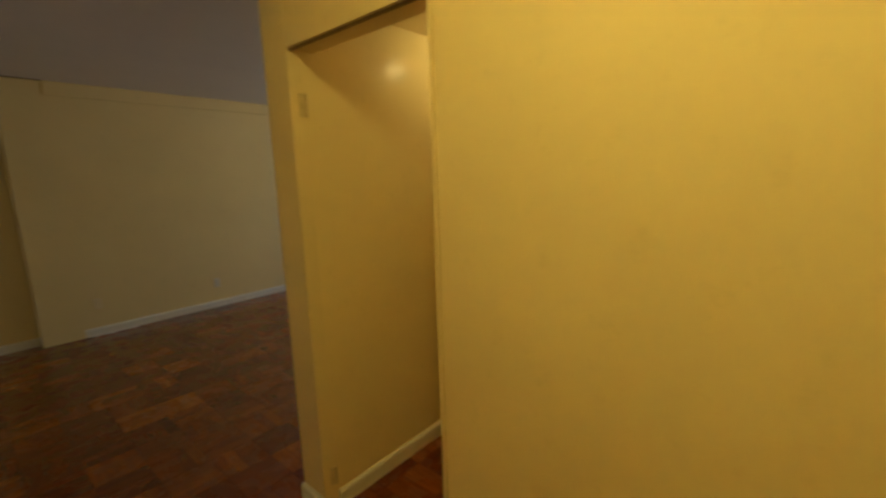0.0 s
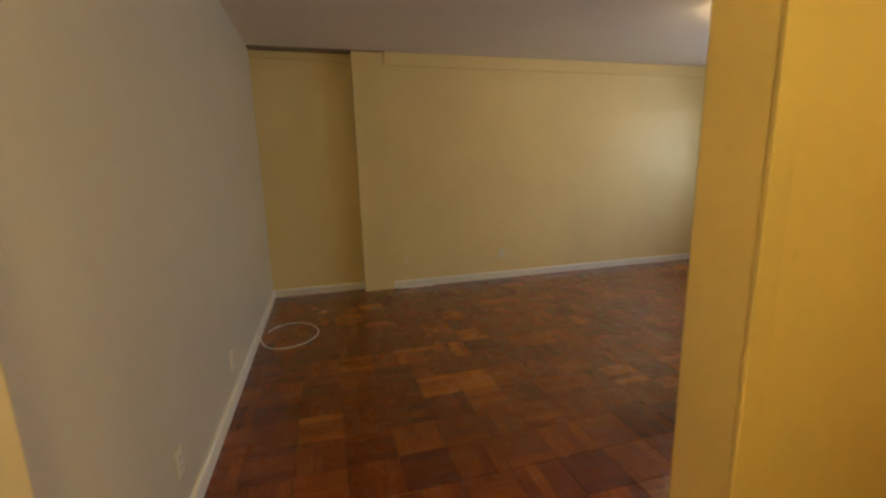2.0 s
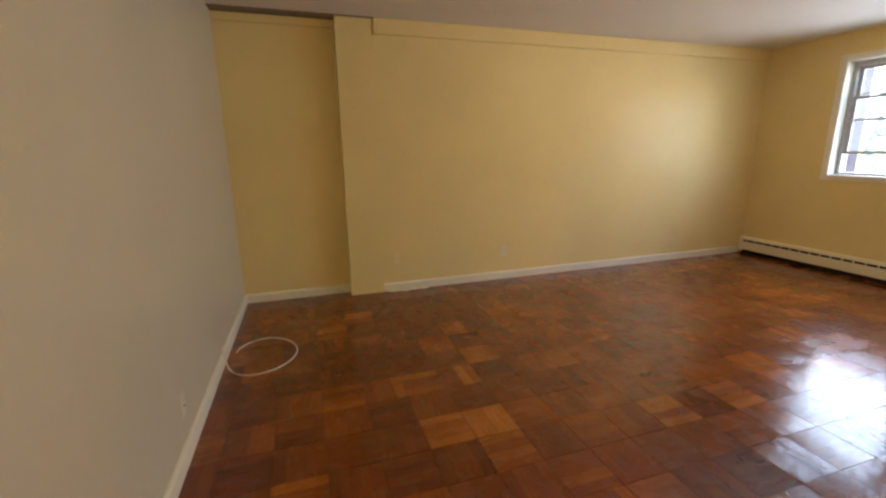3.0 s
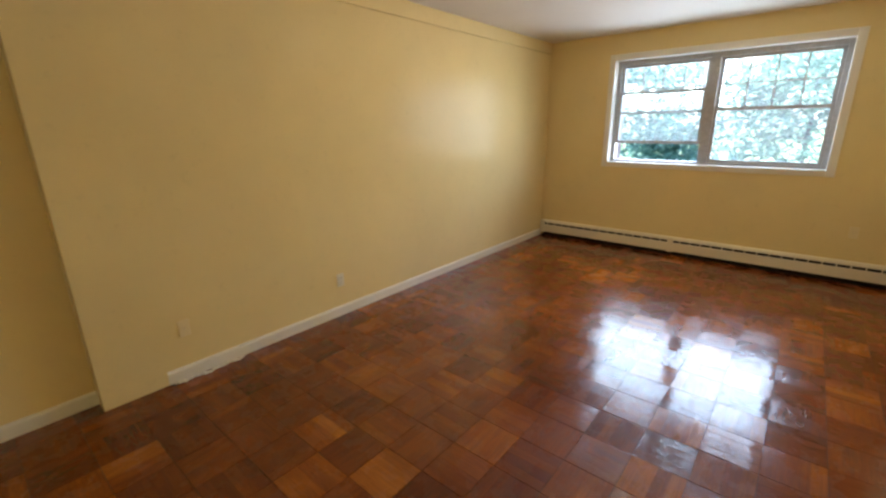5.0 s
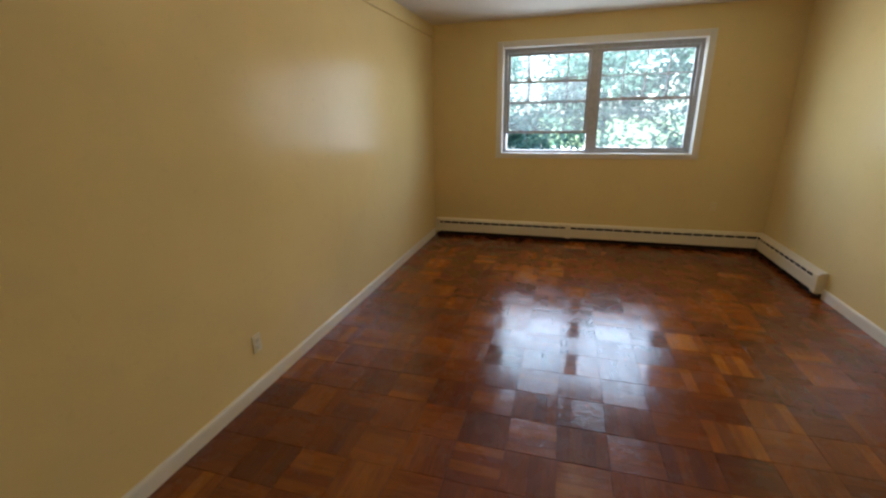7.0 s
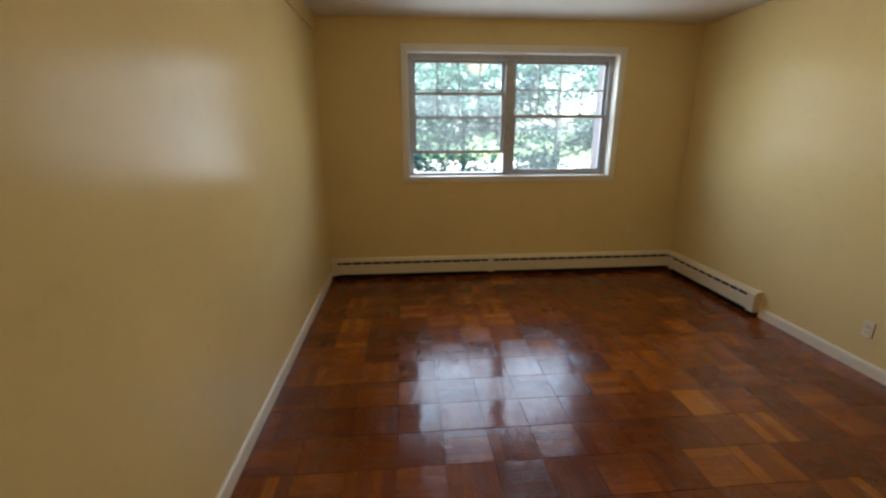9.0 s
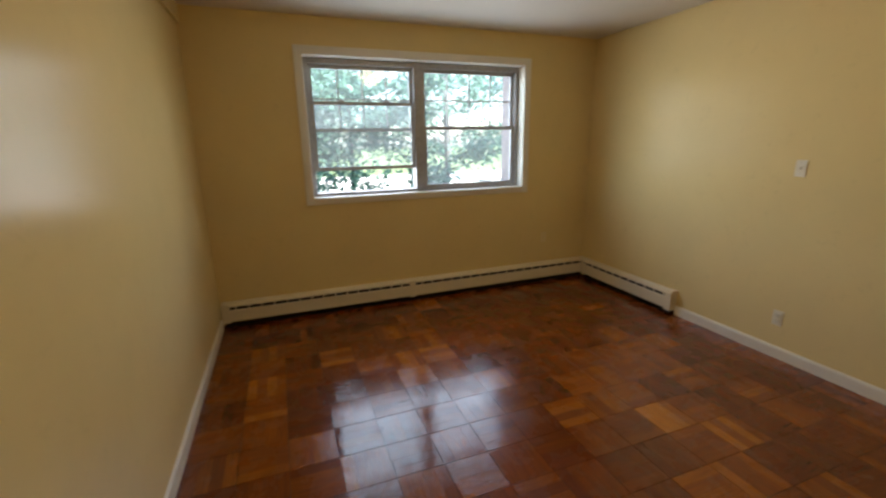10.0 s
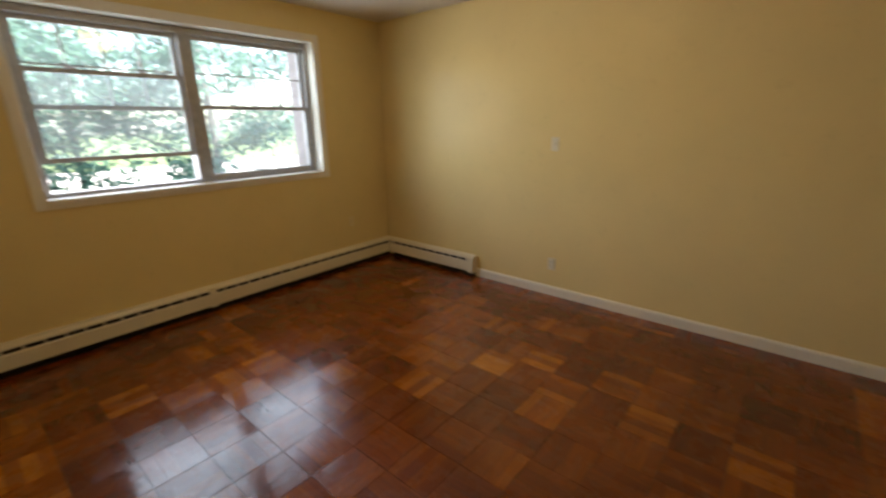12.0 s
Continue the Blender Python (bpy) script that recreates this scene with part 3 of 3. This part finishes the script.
def tree(x, y, height, spread, seed, clumps, leaves, leaf_mat, label, leaf=0.05, low=0.3, trunk_r=0.16):
    rng = random.Random(seed)
    t = thing("tree", (x, y, GZ), label, "tree", "trees outside the window")
    bm = bmesh.new()
    top = Vector((rng.uniform(-0.15, 0.15), rng.uniform(-0.15, 0.15), height * 0.9))
    limb(bm, (0, 0, -0.1), top, trunk_r, 0.03, rng, 10, 7, 0.012)
    ends = []
    for k in range(clumps):
        u = low + (0.95 - low) * (k + rng.random()) / clumps
        base = top * (u * 0.92)
        ang = k * 2.4 + rng.uniform(-0.5, 0.5)
        reach = spread * (1.05 - 0.65 * abs(u - 0.5)) * rng.uniform(0.55, 1.0)
        tip = base + Vector((math.cos(ang) * reach, math.sin(ang) * reach, height * rng.uniform(0.0, 0.12)))
        limb(bm, base, tip, trunk_r * 0.35 * (1.1 - u), 0.012, rng, 5, 4)
        ends += [(base.lerp(tip, f), 0.30 + 0.2 * f) for f in (0.45, 0.7, 0.9, 1.05)]
    part("trunk", bm, BARK, t, "grey-brown trunk with limbs")
    verts, faces = [], []
    for c, size in ends:
        for _ in range(leaves):
            d = Vector((rng.gauss(0, 1), rng.gauss(0, 1), rng.gauss(0, 0.55))) * size * spread * 0.26
            p = c + d
            s = leaf * rng.uniform(0.6, 1.3)
            q = Euler((rng.uniform(-0.9, 0.9), rng.uniform(-0.9, 0.9), rng.uniform(0, 6.28))).to_matrix()
            n = len(verts)
            for ox, oy, oz in ((-1, 0, 0), (-0.3, 0.6, 0.12), (0.5, 0.45, 0.1), (1.1, 0, -0.1), (0.5, -0.45, 0.1), (-0.3, -0.6, 0.12)):
                verts.append(p + q @ Vector((ox * s, oy * s, oz * s)))
            faces += [(n, n + 1, n + 2, n + 3), (n, n + 3, n + 4, n + 5)]
    me = bpy.data.meshes.new("crown")
    me.from_pydata([tuple(v) for v in verts], [], faces)
    me.materials.append(leaf_mat)
    crown = new("crown", me)
    crown.parent = t
    return t


tree(12.6, 0.72, 8.6, 2.5, 11, 18, 95, LEAF, "leafy maple with a slim grey trunk near the window", leaf=0.068, low=0.5, trunk_r=0.19)
tree(12.6, 5.1, 8.6, 3.0, 12, 25, 120, LEAF, "broad leafy maple filling the window view", leaf=0.075, low=0.24)
tree(14.2, 3.0, 8.8, 2.6, 13, 18, 95, LEAF, "slender leafy tree behind the nearer ones", leaf=0.065, low=0.58, trunk_r=0.10)
tree(11.2, 4.75, 5.2, 1.7, 16, 13, 65, LEAF, "young leafy tree with low branches under the maple", leaf=0.06, low=0.5, trunk_r=0.06)
tree(15.5, -3.6, 8.0, 3.0, 14, 14, 90, LEAF_FAR, "leafy tree across the lawn", low=0.35)
tree(19.0, 9.5, 9.0, 3.6, 15, 14, 80, LEAF_FAR, "broad leafy tree across the lawn", low=0.35)

# ---------------------------------------------------------------- parquet
PITCH = 0.2245
PX, PY = 3.137, 4.165
structure("floor", boxes((L - T, W + 0.24, HY - T, A + 0.25, -0.12, -0.0035)), MORTAR, "glossy reddish-brown oak block parquet floor", "floor")
floor = bpy.data.objects["floor"]
FINGERS = 4


def block_data(rng):
    """Faces of one parquet block round its middle: four fingers side by side, each with a chamfered top."""
    verts, faces, uvs = [], [], []
    half, gap, cut = PITCH / 2 - 0.0010, 0.00005, 0.0004
    wide = 2 * half / FINGERS
    for f in range(FINGERS):
        y0, y1 = -half + f * wide + gap, -half + (f + 1) * wide - gap
        z = rng.uniform(-0.00008, 0.00008)
        n = len(verts)
        for (ax, bx, ay, by, h) in ((-half, half, y0, y1, -0.003), (-half, half, y0, y1, z - 0.0004), (-half + cut, half - cut, y0 + (cut if f == 0 else 0.0001), y1 - (cut if f == FINGERS - 1 else 0.0001), z)):
            verts += [(ax, ay, h), (bx, ay, h), (bx, by, h), (ax, by, h)]
        for a in (0, 4):
            for k in range(4):
                faces.append((n + a + k, n + a + (k + 1) % 4, n + a + 4 + (k + 1) % 4, n + a + 4 + k))
        faces.append((n + 8, n + 9, n + 10, n + 11))
    return verts, faces


def grain_map(me, local_of, block_of=None):
    layer = me.uv_layers.new(name="grain")
    for loop in me.loops:
        layer.data[loop.index].uv = local_of[loop.vertex_index]
    layer = me.uv_layers.new(name="block")
    for loop in me.loops:
        layer.data[loop.index].uv = (block_of[loop.vertex_index] if block_of else 0.0, 0.0)


rng = random.Random(7)
meshes = []
for k in range(10):
    v, f = block_data(rng)
    me = bpy.data.meshes.new("parquet_block")
    me.from_pydata(v, [], f)
    grain_map(me, [(p[0] + k * 3.1, p[1] + k * 1.7) for p in v])
    me.materials.append(PARQUET)
    meshes.append(me)

rest_v, rest_f, rest_uv, rest_block = [], [], [], []
i0, i1 = math.floor((L - PX) / PITCH), math.ceil((W - PX) / PITCH)
j0, j1 = math.floor((HY - PY) / PITCH), math.ceil((A - PY) / PITCH)
for i in range(i0, i1):
    for j in range(j0, j1):
        x, y = PX + (i + 0.5) * PITCH, PY + (j + 0.5) * PITCH
        if y < 1.75 and x > CX + 0.1:
            continue
        turn = 90 if (i + j) % 2 else 0
        m = pose(x, y, rng.uniform(-0.0004, 0.0002), rng.gauss(0, 0.07), rng.gauss(0, 0.07), turn + 180 * rng.randrange(2) + rng.gauss(0, 0.15))
        me = rng.choice(meshes)
        if 0.55 < x < 4.75 and 2.3 < y < 5.35:
            ob = new("parquet_block", me)
            ob.parent = floor
            ob.matrix_world = m
        else:
            n, k = len(rest_v), rng.uniform(0, 50)
            rest_v += [tuple(m @ p.co) for p in me.vertices]
            rest_uv += [(p.co.x + k, p.co.y + k) for p in me.vertices]
            rest_block += [k] * len(me.vertices)
            rest_f += [tuple(n + q for q in p.vertices) for p in me.polygons]
me = bpy.data.meshes.new("parquet_rest")
me.from_pydata(rest_v, [], rest_f)
grain_map(me, rest_uv, rest_block)
me.materials.append(PARQUET)
rest = new("parquet_field", me)
rest.parent = floor
tagged(rest, kind="stuff")
